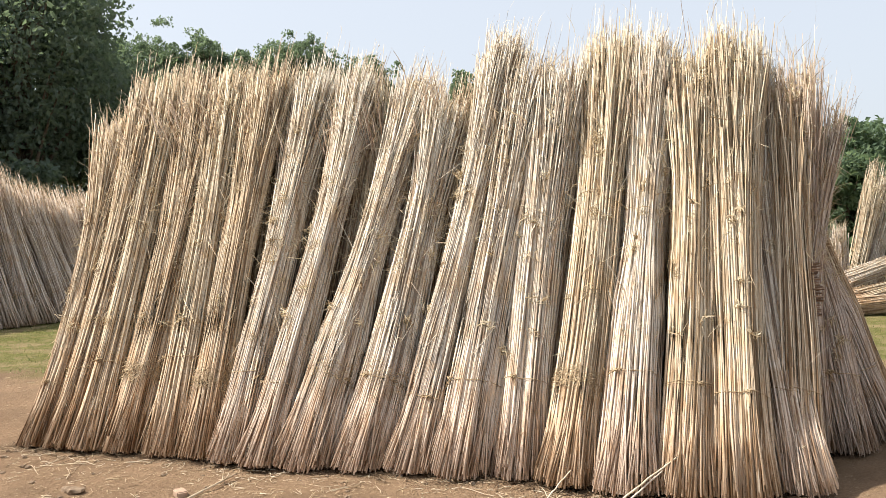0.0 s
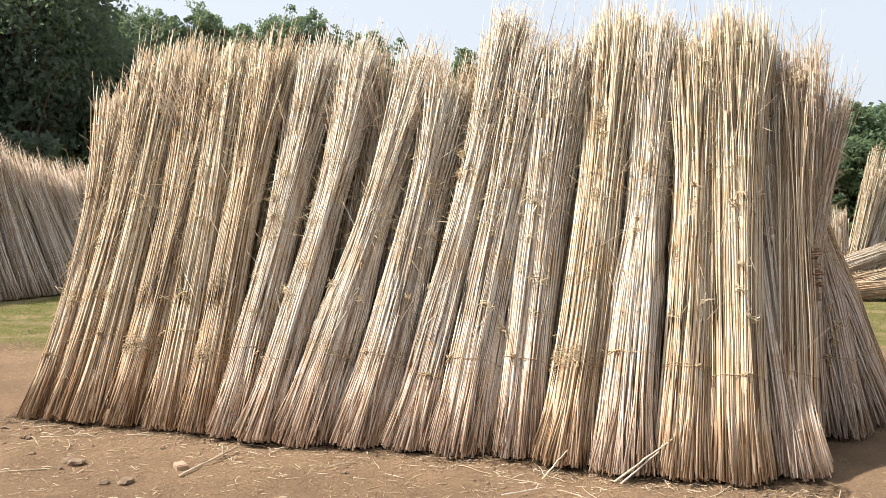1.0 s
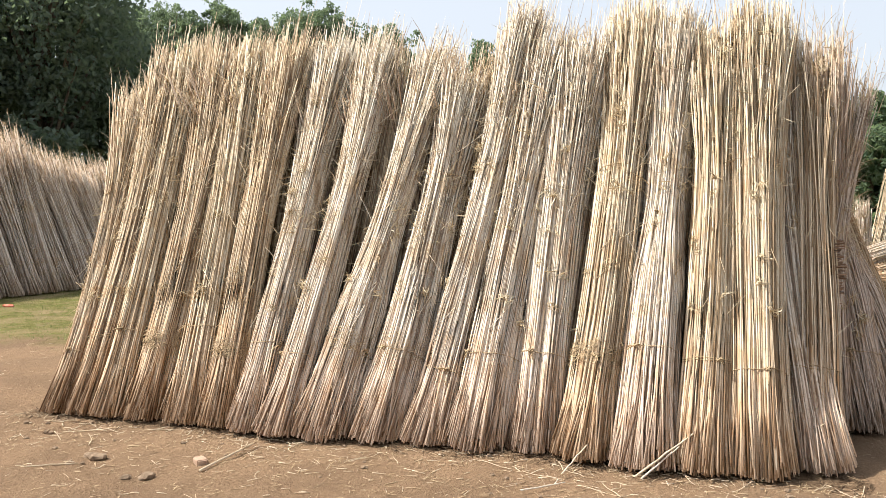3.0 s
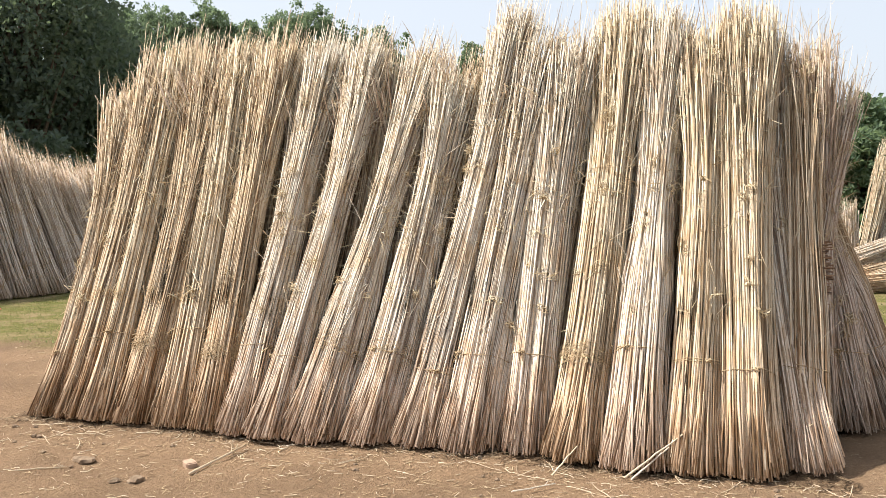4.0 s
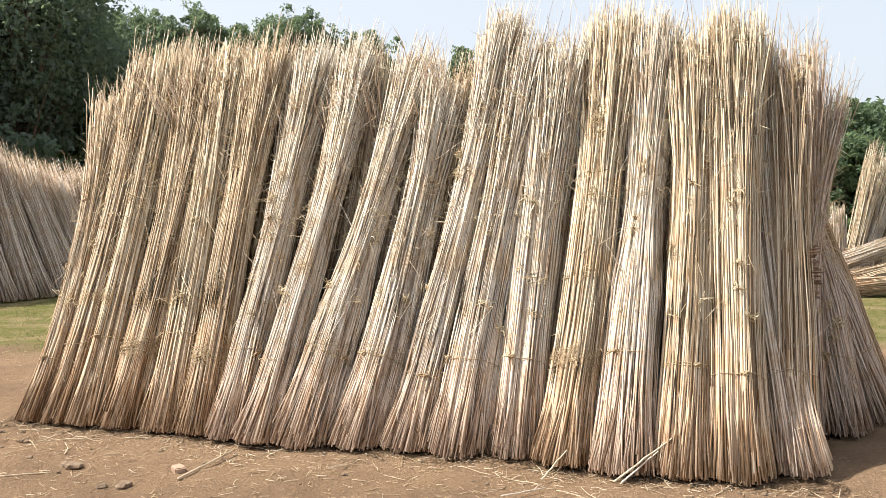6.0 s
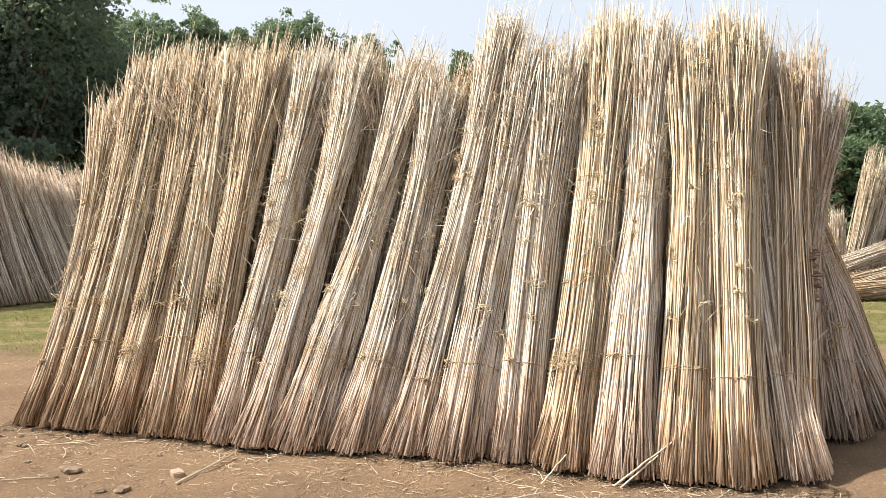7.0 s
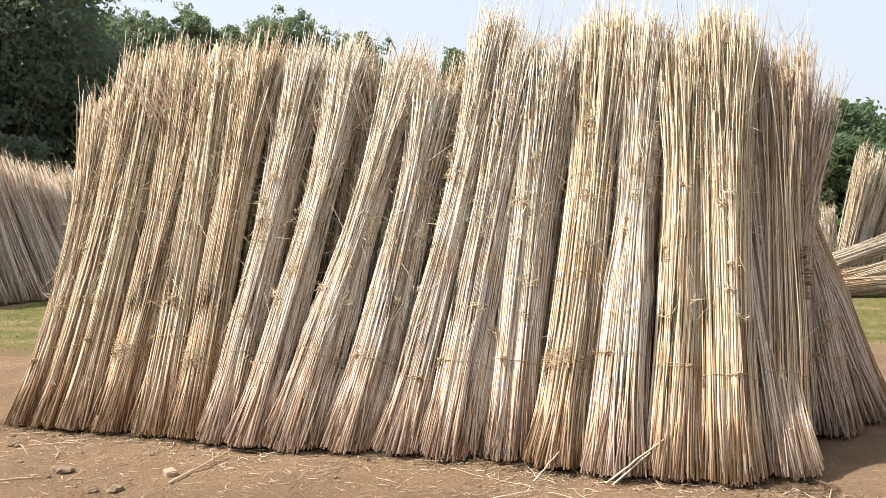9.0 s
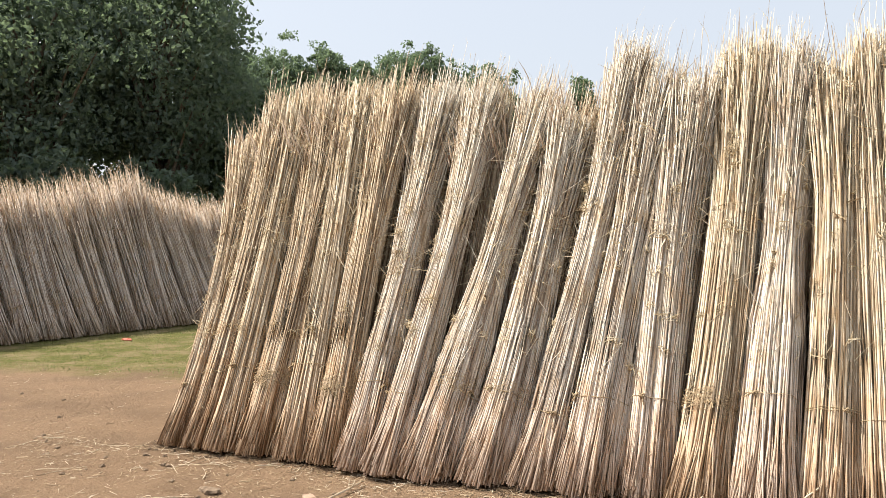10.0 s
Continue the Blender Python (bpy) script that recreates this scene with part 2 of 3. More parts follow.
ROW_IN = ROW_BACK * math.cos(ROW_LEAN) - np.array((0, 0, math.sin(ROW_LEAN)))


def on_row(s, h, deep=0.0):
    """A place on the leaning face of the stack: s along its foot, h up the slope, deep metres behind the face."""
    return ROW_FOOT + ROW_ALONG * s + ROW_UP * h + ROW_IN * deep


def reed_bundle(foot, mid, top, girth, material, label, group, stalks=1150, rings=8, shreds=2400, tie=0.6, upper_tie=1.75, fluff=0, waist=0.75, spread=1.06, ragged=0.12, loose=14, stands=True, thick=1.0, tip=0.26, plumes=360, sheaths=480, wads=9, crooked=1.0, plume_material=None):
    """One tied bundle of dry reeds, from its cut foot to its ragged top. girth: the radius of its foot."""
    foot, mid, top = (np.asarray(p, float) for p in (foot, mid, top))
    length = np.linalg.norm(top - foot)
    half = np.linalg.norm(mid - foot) / length

    def axis(h):
        t = (np.asarray(h) / length)[..., None]
        return foot * (t - half) * (t - 1) / half + mid * t * (t - 1) / (half * (half - 1)) + top * t * (t - half) / (1 - half)

    way = unit(top - foot)
    side = unit(np.cross(way, (0.3, 1.0, 0.05) if stands else (0, 0, 1)))
    face = np.cross(side, way)

    def girth_at(h):
        h = np.asarray(h)
        return girth * np.interp(h, [-0.2, 0.0, tie, tie + 0.45, max(upper_tie, tie + 0.5) if length < 2.5 else (upper_tie or 1.75), 0.78 * length, length], [1.08, 1.0, 0.87, 0.85, waist, waist + 0.14, 0.92 * spread])

    phase = rng.uniform(0, 2 * np.pi, 3)

    def lumps(angle, h):
        """The uneven outline of the bundle round its axis."""
        return 1 + 0.06 * np.sin(2 * angle + phase[0] + 0.8 * h) + 0.055 * np.sin(5 * angle + phase[1] - 0.7 * h) + 0.035 * np.sin(9 * angle + phase[2] + 0.5 * h)

    thing = new("reed_bundle")
    thing.location = foot
    tagged(thing, label, "reed bundle", group)
    # stalks
    n = stalks
    # two close-packed shells outside, the rest loose within
    shell = np.full(n, 2)
    shell[: int(0.14 * n)], shell[int(0.14 * n) : int(0.30 * n)] = 0, 1
    rho = np.choose(shell, (rng.uniform(0.97, 1.04, n), rng.uniform(0.88, 0.98, n), np.sqrt(rng.uniform(0.12, 0.82, n))))
    theta = rng.uniform(0, 2 * np.pi, n)
    for k in range(2):
        row = np.flatnonzero(shell == k)
        theta[row] = 2 * np.pi * (np.arange(len(row)) + rng.uniform(0, 0.8, len(row))) / len(row)
    drift = np.where(shell < 2, rng.normal(0.0, 0.055, n), rng.normal(0, 0.15, n)) + rng.normal(0, 0.04)
    ends = length * (1 - np.abs(rng.normal(0, tip * 0.42, n))).clip(0.55, 1.05)
    short = rng.random(n) < 0.30
    ends[short] = length * rng.uniform(0.60, 0.95, short.sum())
    tallest = rng.random(n) < 0.025
    ends[tallest] = length * rng.uniform(1.0, 1.07, tallest.sum())
    lift = np.where(rho > 0.65, 0.015 + rng.uniform(0.0, 1.0, n) ** 2 * ragged, rng.uniform(0.0, 0.03, n)) if stands else rng.uniform(-0.06, 0.06, n)
    out0 = side * np.cos(theta)[:, None] + face * np.sin(theta)[:, None]
    start = lift - (girth * rho * out0[:, 2] / max(way[2], 0.3) if stands else 0.0)
    strand = (theta * 3 / (2 * np.pi) + rng.normal(0, 0.12, n)).astype(int).clip(0, 2)
    ends = ends * rng.uniform(0.94, 1.02, 3)[strand]
    h = start[:, None] + (ends - start)[:, None] * np.linspace(0, 1, rings) ** 1.08
    th = theta[:, None] + drift[:, None] * h
    frac = (h / length).clip(0, 1.1)[..., None]
    sway = np.cumsum(rng.normal(0, 0.0036 * crooked, (n, rings, 3)), axis=1) * (0.25 + 1.5 * frac**2)
    lean = rng.normal(0, 0.034 * crooked, (n, 1, 3)) * (np.clip(h - 0.58 * length, 0, None)[..., None] ** 1.3)
    out = side * np.cos(th)[..., None] + face * np.sin(th)[..., None]
    splay = np.clip(0.45 - h, 0, None)[..., None] * (side * rng.normal(0, 0.05, (n, 1, 1)) + face * rng.normal(0, 0.05, (n, 1, 1)))
    apart = rng.normal(0, 0.022, (3, 2))[strand]
    part_way = np.clip(h - tie - 0.3, 0, None)[..., None]
    drawn = part_way * (side * apart[:, 0, None, None] + face * apart[:, 1, None, None] * 0.6)
    bow = np.sin(np.pi * frac.clip(0, 1)) * (side * rng.normal(0, 0.008, (n, 1, 1)) + face * rng.normal(0, 0.005, (n, 1, 1)))
    paths = drawn + bow + splay + axis(h) + out * (girth_at(h) * rho[:, None] * lumps(th, h))[..., None] + sway + lean
    fat = rng.uniform(0.0038, 0.0072, n)[:, None] * thick
    radii = fat * np.interp(h / length, [0, 0.5, 0.8, 0.93, 1.03], [1.0, 0.97, 0.86, 0.55, 0.22])
    v, f = tubes(paths - foot, radii, 4)
    part("sheaf", mesh_from("sheaf", v, f, np.repeat(h, 4, axis=1)), material, thing, kind="stuff")
    outer = np.flatnonzero(rho > 0.78)
    # dry sheaths still clasping their stalks
    if sheaths:
        m = sheaths
        pick = rng.choice(outer, m)
        k0 = np.where(rng.random(m) < 0.65, rng.integers(rings // 2, rings - 1, m), rng.integers(0, rings - 1, m))
        u0 = rng.uniform(0, 0.6, m)
        u = u0[:, None] + np.linspace(0, 1, 4) * rng.uniform(0.2, 0.4, m)[:, None]
        lines = paths[pick, k0][:, None] * (1 - u)[..., None] + paths[pick, k0 + 1][:, None] * u[..., None]
        o = out0[pick]
        lines = lines + o[:, None] * (0.004 + np.array((0, 0.001, 0.004, 0.016)) * rng.uniform(0.3, 1.6, m)[:, None])[..., None]
        wide = rng.uniform(0.006, 0.014, m)[:, None] * thick * np.array((0.7, 1.0, 0.8, 0.15))
        v, f = ribbons(lines - foot, unit(np.cross(way, o) + rng.normal(0, 0.15, (m, 3))), wide)
        part("stalk_sheath", mesh_from("stalk_sheath", v, f), SHEATH, thing, "papery tan sheaths clasping the stalks", "stuff")
    # hanging leaf strips, kinked and curled
    if shreds:
        m = shreds
        pick = rng.integers(0, n, m)
        at = length * np.where(rng.random(m) < 0.76, rng.uniform(0.45, 0.98, m), rng.uniform(0.06, 0.7, m))
        at = np.minimum(at, ends[pick])
        angle = theta[pick] + drift[pick] * at
        o = side * np.cos(angle)[:, None] + face * np.sin(angle)[:, None]
        base = axis(at) + o * (girth_at(at) * np.maximum(rho[pick], 0.78) * lumps(angle, at))[:, None]
        base = base + (np.clip(at - tie - 0.3, 0, None)[:, None]) * (side * apart[pick, 0, None] + face * apart[pick, 1, None] * 0.6)
        long = rng.uniform(0.03, 0.17, m) * np.where(rng.random(m) < 0.12, 1.9, 1.0) * np.where(at > 0.45 * length, 1.0, 0.5)
        go = unit(way * np.where(rng.random(m) < 0.72, 1.0, -0.7)[:, None] + rng.normal(0, 0.42, (m, 3)))
        bend = unit(rng.normal(0, 1, (m, 3)) + o * 0.9 - np.array((0, 0, 0.7)))
        t = np.linspace(0, 1, 4)
        curl = rng.uniform(0.05, 0.6, m)
        lines = base[:, None] + go[:, None] * (long[:, None] * t)[..., None] + bend[:, None] * ((long * curl)[:, None] * t**2)[..., None]
        wide = rng.uniform(0.003, 0.009, m)[:, None] * thick * np.array((0.8, 1.0, 0.7, 0.1))
        v, f = ribbons(lines - foot, unit(np.cross(go, o) + rng.normal(0, 0.4, (m, 3))), wide)
        part("leaf_fringe", mesh_from("leaf_fringe", v, f), DRY_LEAF, thing, "torn straw-coloured leaf strips", "stuff")
    # feathery seed heads at the top
    if plumes:
        m = plumes
        pick = rng.integers(0, n, m)
        tipped = paths[pick, -1] - way * rng.uniform(0.0, 0.12, m)[:, None]
        long = rng.uniform(0.06, 0.22, m)
        go = unit(way + (paths[pick, -1] - paths[pick, -2]) * 0.6 + rng.normal(0, 0.20, (m, 3)))
        droop = rng.normal(0, 0.25, (m, 3)) - np.array((0, 0, 0.10))
        t = np.linspace(0, 1, 4)
        lines = tipped[:, None] + go[:, None] * (long[:, None] * t)[..., None] + droop[:, None] * (long[:, None] * t**2)[..., None]
        wide = rng.uniform(0.0020, 0.0055, m)[:, None] * thick * np.array((0.5, 1.0, 0.8, 0.1))
        v, f = ribbons(lines - foot, unit(rng.normal(0, 1, (m, 3))), wide)
        part("seed_plume", mesh_from("seed_plume", v, f), plume_material or PLUME, thing, "feathery pale seed heads", "stuff")
    # curled knots of straw caught in the stalks
    if wads:
        each = 16
        hs = length * rng.uniform(0.25, 0.9, wads)
        a = rng.uniform(np.pi * 1.15, np.pi * 1.85, wads)
        o = side * np.cos(a)[:, None] + face * np.sin(a)[:, None]
        heart = axis(hs) + o * (girth_at(hs) * lumps(a, hs) * 1.03)[:, None]
        m = wads * each
        heart, o = heart.repeat(each, 0), o.repeat(each, 0)
        go, other = unit(rng.normal(0, 1, (m, 3)) + o * 0.2), unit(rng.normal(0, 1, (m, 3)))
        reach, turn = rng.uniform(0.018, 0.065, m), np.linspace(-1.6, 1.6, 5)
        lines = heart[:, None] + rng.normal(0, 0.016, (m, 1, 3)) + go[:, None] * (reach[:, None] * np.sin(turn))[..., None] + other[:, None] * (reach[:, None] * 0.6 * np.cos(turn))[..., None]
        v, f = ribbons(lines - foot, unit(np.cross(go, other)), rng.uniform(0.004, 0.008, m)[:, None] * np.array((0.4, 1, 1, 1, 0.3)))
        part("straw_curl", mesh_from("straw_curl", v, f), DRY_LEAF, thing, "curled yellow straw caught in the stalks", "stuff")
    # ties of twisted straw
    turn = np.linspace(0, 2 * np.pi, 33)
    for name, hh in (("lower_tie", tie), ("upper_tie", upper_tie)):
        if not hh:
            continue
        slope = rng.normal(0, 0.10)
        lines, wraps = [], 2 if rng.random() < 0.25 else 1
        for w in range(wraps):
            hs = hh + 0.016 * w + girth * slope * np.cos(turn + w) + 0.004 * np.sin(5 * turn + w)
            o = side * np.cos(turn)[:, None] + face * np.sin(turn)[:, None]
            lines.append(axis(hs) + o * (girth_at(hs) * lumps(turn, hs) * 1.04 + 0.006)[:, None])
        lines = np.array(lines)
        v, f = tubes(lines - foot, np.full(lines.shape[:2], 0.0030) * (1 + 0.25 * np.sin(turn * 23)))
        band = part(name, mesh_from(name, v, f), ROPE, thing, "thin twisted straw rope")
        spot = rng.uniform(np.pi * 1.15, np.pi * 1.85)
        o = side * math.cos(spot) + face * math.sin(spot)
        centre = axis(hh) + o * (girth_at(hh) * lumps(spot, hh) * 1.05 + 0.010)
        k = np.linspace(0, 1, 14)
        loop = centre + np.stack([0.018 * np.cos(k * 12) + 0.004 * np.sin(k * 31), 0.014 * np.sin(k * 12), 0.014 * np.sin(k * 19)], -1)
        ends2 = [centre + np.outer(k, unit(rng.normal(0, 1, 3) + o * 0.6 - np.array((0, 0, 0.3)))) * rng.uniform(0.04, 0.09) + np.outer(k**2, (0, 0, -0.03)) for _ in range(2)]
        knot = np.array([loop, *ends2])
        v, f = tubes(knot - foot, np.full(knot.shape[:2], 0.0042))
        part("knot", mesh_from("knot", v, f), ROPE, band)
    if fluff:
        m = fluff * 2
        a = rng.uniform(np.pi, 2 * np.pi, m)
        hs = tie + rng.normal(0.02, 0.05, m)
        o = side * np.cos(a)[:, None] + face * np.sin(a)[:, None]
        base = axis(hs) + o * (girth_at(hs) * 1.03)[:, None]
        go, long = unit(rng.normal(0, 1, (m, 3)) * (1.0, 0.5, 0.8)), rng.uniform(0.03, 0.10, m)
        t = np.linspace(-0.5, 0.5, 4)
        lines = base[:, None] + go[:, None] * (long[:, None] * t)[..., None] + o[:, None] * (0.02 * (0.25 - t**2) * 4)[:, None]
        v, f = ribbons(lines - foot, unit(np.cross(go, o)), np.full((m, 4), 0.0026))
        part("straw_wad", mesh_from("straw_wad", v, f), ROPE, thing, "tangled brown straw tucked under the tie", "stuff")
    # stalks that stand off from the rest
    for _ in range(loose):
        a, h0 = rng.uniform(np.pi * 1.25, np.pi * 1.75), length * rng.uniform(0.2, 0.85)
        o = side * math.cos(a) + face * math.sin(a)
        k = np.linspace(0, 1, 5)[:, None]
        go = unit(way * rng.choice((1, 1, -1)) + side * rng.normal(0, 0.45) + o * 0.12)
        line = axis(h0) + o * girth_at(h0) * 1.02 + go * k * rng.uniform(0.06, 0.34) + o * 0.03 * k**2
        v, f = tubes(line[None] - foot, np.linspace(0.0032, 0.0012, 5)[None])
        part("loose_stalk", mesh_from("loose_stalk", v, f, np.full(len(v), 1.5)), material, thing, "broken reed standing off")
    return thing


FRONT = "bundles in the front row of the stack"


def front_bundle(s_foot, s_mid, s_top, height, girth, material, words, out=0.0, **more):
    """A bundle of the front row, leaning back against the ridge."""
    deep = 0.92 * girth
    if "upper_tie" not in more:
        more["upper_tie"] = float(rng.choice((0.0, rng.uniform(1.4, 2.2)), p=(0.7, 0.3)))
    foot = on_row(s_foot, 0, 0) + ROW_BACK * (deep + out)
    foot[2] = 0.0
    return reed_bundle(foot, on_row(s_mid, 1.70, deep * 0.75 + out * 0.5), on_row(s_top, height, deep), girth, material, words, FRONT, **more)


front_bundle(0.12, 0.12, -0.08, 3.12, 0.130, REED_BROWN, "slim golden-brown reed bundle at the end of the stack", tie=0.48, waist=0.8, tip=0.36)
front_bundle(0.36, 0.35, 0.14, 3.48, 0.145, REED_BROWN, "brown reed bundle with frayed leafy top", tie=0.60, waist=0.8, tip=0.36)
front_bundle(0.60, 0.56, 0.40, 3.64, 0.150, REED_GOLD, "tan reed bundle with a shaggy top", tie=0.66, waist=0.8)
front_bundle(0.90, 0.91, 0.80, 3.58, 0.178, REED_BROWN, "brown reed bundle with straw wad under its tie", tie=0.57, fluff=160)
front_bundle(1.28, 1.20, 1.06, 3.70, 0.158, REED_GOLD, "golden reed bundle tied with thin straw rope", tie=0.72)
front_bundle(1.58, 1.51, 1.46, 3.57, 0.160, REED_BROWN, "leafy brown reed bundle, straw hanging round its tie", tie=0.53, fluff=240)
front_bundle(1.87, 1.90, 1.86, 3.55, 0.150, REED_PALE, "straight tan reed bundle leaning on the stack", out=-0.06, tie=0.63)
front_bundle(2.12, 2.27, 2.34, 3.47, 0.150, REED_PALE, "pale slim reed bundle tilted along the row", out=-0.10, tie=0.57)
front_bundle(2.45, 2.69, 2.90, 3.42, 0.195, REED_PALE, "thick pale reed bundle tilted most, knotted twice", out=-0.10, tie=0.65, upper_tie=1.36, fluff=90, waist=0.60, ragged=0.18)
front_bundle(2.84, 3.09, 3.24, 3.16, 0.182, REED_PALE, "pale reed bundle with dark knot high up", out=-0.03, tie=0.62, upper_tie=2.05, fluff=70, waist=0.62, ragged=0.18)
front_bundle(3.22, 3.41, 3.56, 3.76, 0.172, REED_PALE, "bleached reed bundle with pinkish foot", tie=0.49, upper_tie=1.50, waist=0.68, ragged=0.18)
front_bundle(3.58, 3.72, 3.88, 3.45, 0.185, REED_PALE, "pale cream reed bundle with thin tie", out=-0.03, tie=0.62, ragged=0.18)
front_bundle(3.94, 4.01, 4.14, 3.46, 0.182, REED_PALE, "cream reed bundle spread wide at its foot", out=0.05, tie=0.63, ragged=0.18)
front_bundle(4.29, 4.42, 4.48, 3.76, 0.178, REED_GOLD, "yellow reed bundle with thick straw tie", out=-0.03, tie=0.64, fluff=220, ragged=0.14)
front_bundle(4.68, 4.75, 4.84, 3.68, 0.212, REED_PALE, "stout bleached reed bundle tied low with rope", out=-0.10, tie=0.72, upper_tie=1.72, waist=0.52, stalks=1250, ragged=0.14)
front_bundle(5.05, 5.12, 5.13, 3.46, 0.178, REED_GOLD, "golden reed bundle splitting into two strands", out=-0.09, tie=0.66, upper_tie=1.98, waist=0.72, ragged=0.14)
front_bundle(5.38, 5.37, 5.40, 3.68, 0.192, REED_GOLD, "tall golden reed bundle near the stack's end", out=-0.07, tie=0.61, waist=0.78, ragged=0.14)
reed_bundle(on_row(5.74, 0) + ROW_BACK * 0.33, on_row(5.62, 1.70, 0.42), on_row(5.60, 3.55, 0.40), 0.185, REED_PALE, "pale end bundle of the stack, half in shade", FRONT, tie=0.62, waist=0.84)

SECOND = "bundles in the second layer of the stack"
for j in range(19):
    s = 0.24 + 0.305 * j
    deep = 0.45 + rng.uniform(-0.03, 0.03)
    lean = (-0.08, -0.06, 0.02, 0.10, 0.16, 0.15, 0.10, 0.07, 0.03, 0.02)[j // 2] + rng.normal(0, 0.03)
    tall = (3.12, 3.58, 3.58, 3.55, 3.48, 3.38, 3.45, 3.62, 3.42, 3.38)[j // 2] + rng.uniform(-0.12, 0.08)
    foot = on_row(s, 0) + ROW_BACK * deep
    reed_bundle(foot, on_row(s + lean, 1.7, deep * 0.82), on_row(s + 2 * lean, tall, deep * 0.6), 0.19, (REED_BROWN, REED_GOLD, REED_PALE)[j % 3], "brown reed bundle in the layer behind the front row", SECOND, stalks=520, rings=7, shreds=700, upper_tie=0, waist=0.8, loose=0, tip=0.30, plumes=160, sheaths=100, wads=0)

BACK = "bundles in the back row of the stack"
for j in range(12):
    s = 0.25 + 0.47 * j
    foot = on_row(s, 0) + ROW_BACK * 2.95
    top = on_row(s + rng.normal(0, 0.08), 0) + ROW_BACK * 1.15 + np.array((0, 0, rng.uniform(2.7, 2.95)))
    reed_bundle(foot, (foot + top) / 2, top, 0.20, REED_GREY, "grey-brown reed bundle leaning from behind", BACK, stalks=150, rings=6, shreds=120, upper_tie=0, waist=0.9, loose=0, plumes=120, sheaths=0, wads=0, thick=1.4)

# bundles that close the open end
END = "bundles at the open end of the stack"
reed_bundle((2.76, 6.12, 0), (2.70, 6.20, 1.5), (2.66, 6.28, 3.02), 0.13, REED_GREY, "grey reed bundle standing inside the open end", END, stalks=420, waist=0.8)
reed_bundle((2.50, 5.85, 0), (2.68, 6.16, 1.4), (2.95, 6.50, 2.60), 0.13, REED_GREY, "grey reed bundle with its top sticking out", END, stalks=400, waist=0.72, tip=0.2)
reed_bundle((2.98, 6.20, 0), (2.80, 6.38, 1.25), (2.58, 6.52, 2.5), 0.24, REED_GREY, "shaded reed bundle fanned out at its foot", END, stalks=620, waist=0.45)
reed_bundle((3.36, 6.60, 0), (2.94, 6.62, 1.2), (2.54, 6.62, 2.4), 0.28, REED_GREY, "grey reed bundle slanting into the stack's end", END, stalks=680, waist=0.42)
reed_bundle((3.80, 7.40, 0), (3.20, 7.02, 1.25), (2.62, 6.68, 2.6), 0.24, REED_BROWN, "brown reed bundle slanting in from behind", END, stalks=560, waist=0.55)
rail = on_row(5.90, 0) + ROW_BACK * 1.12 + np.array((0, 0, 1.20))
reed_bundle(rail, rail - ROW_ALONG * 0.6, rail - ROW_ALONG * 1.2, 0.23, REED_DARK, "dark reed bundle lying level as the ridge rail", "", stalks=420, rings=5, shreds=160, stands=False, loose=0, tie=0.2, upper_tie=0.8, waist=0.9)

# ---- the stack across the grass ----
ACROSS = "bundles in the stack across the grass"
A0, A_ALONG, A_BACK = np.array((-10.30, 9.90, 0.0)), np.array((0.332, 0.943, 0.0)), np.array((-0.943, 0.332, 0.0))
for layer in range(2):
    for j in range(22):
        foot = A0 + A_ALONG * (0.46 * j + 0.23 * layer) + A_BACK * (0.18 + 0.36 * layer)
        tall = 2.98 + 0.22 * math.sin(j * 0.55) + rng.uniform(-0.12, 0.12) + 0.1 * layer
        top = foot + A_BACK * (1.35 - 0.2 * layer) + A_ALONG * rng.normal(-0.05, 0.08) + np.array((0, 0, tall))
        reed_bundle(foot, (foot + top) / 2 + rng.normal(0, 0.02, 3), top, 0.205, REED_GREY, "weathered grey reed bundle in a long leaning row", ACROSS, stalks=170 if layer == 0 else 90, rings=6, shreds=260, upper_tie=0, waist=0.82, spread=1.3, loose=0, thick=1.6, plumes=420, sheaths=60, wads=0, plume_material=PLUME_TAWNY)

# ---- the stack beyond the open end ----
BEYOND = "bundles in the stack beyond the open end"
for j in range(8):
    foot = np.array((8.85 + 0.36 * j, 18.2 + 0.10 * j, 0.0))
    top = foot + np.array((1.35 + 0.1 * rng.normal(), 0.8, 3.2 + 0.05 * j + rng.uniform(-0.15, 0.15)))
    reed_bundle(foot, (foot + top) / 2, top, 0.21, (REED_GOLD, REED_PALE)[j % 2], "sunlit golden reed bundle leaning in a far stack", BEYOND, stalks=110, rings=6, shreds=160, upper_tie=0, waist=0.9, spread=1.2, loose=0, thick=1.5)
reed_bundle((8.55, 17.7, 0), (8.52, 17.75, 1.0), (8.50, 17.8, 1.95), 0.17, REED_GREY, "short grey reed bundle standing by the far stack", "", stalks=110, rings=6, shreds=120, upper_tie=0, loose=0, thick=1.5)
for ax, ay, az, bx, by, bz, mat in ((7.9, 17.2, 0.55, 10.4, 17.6, 1.35, REED_PALE), (8.1, 17.0, 0.25, 11.0, 17.3, 0.95, REED_GOLD), (8.3, 16.9, 0.20, 11.4, 17.0, 0.42, REED_BROWN)):
    a, b = np.array((ax, ay, az)), np.array((bx, by, bz))
    reed_bundle(a, (a + b) / 2, b, 0.21, mat, "reed bundle fallen aslant before the far stack", "fallen bundles", stalks=120, rings=5, shreds=60, stands=False, upper_tie=0, loose=0, thick=1.5, waist=0.85)


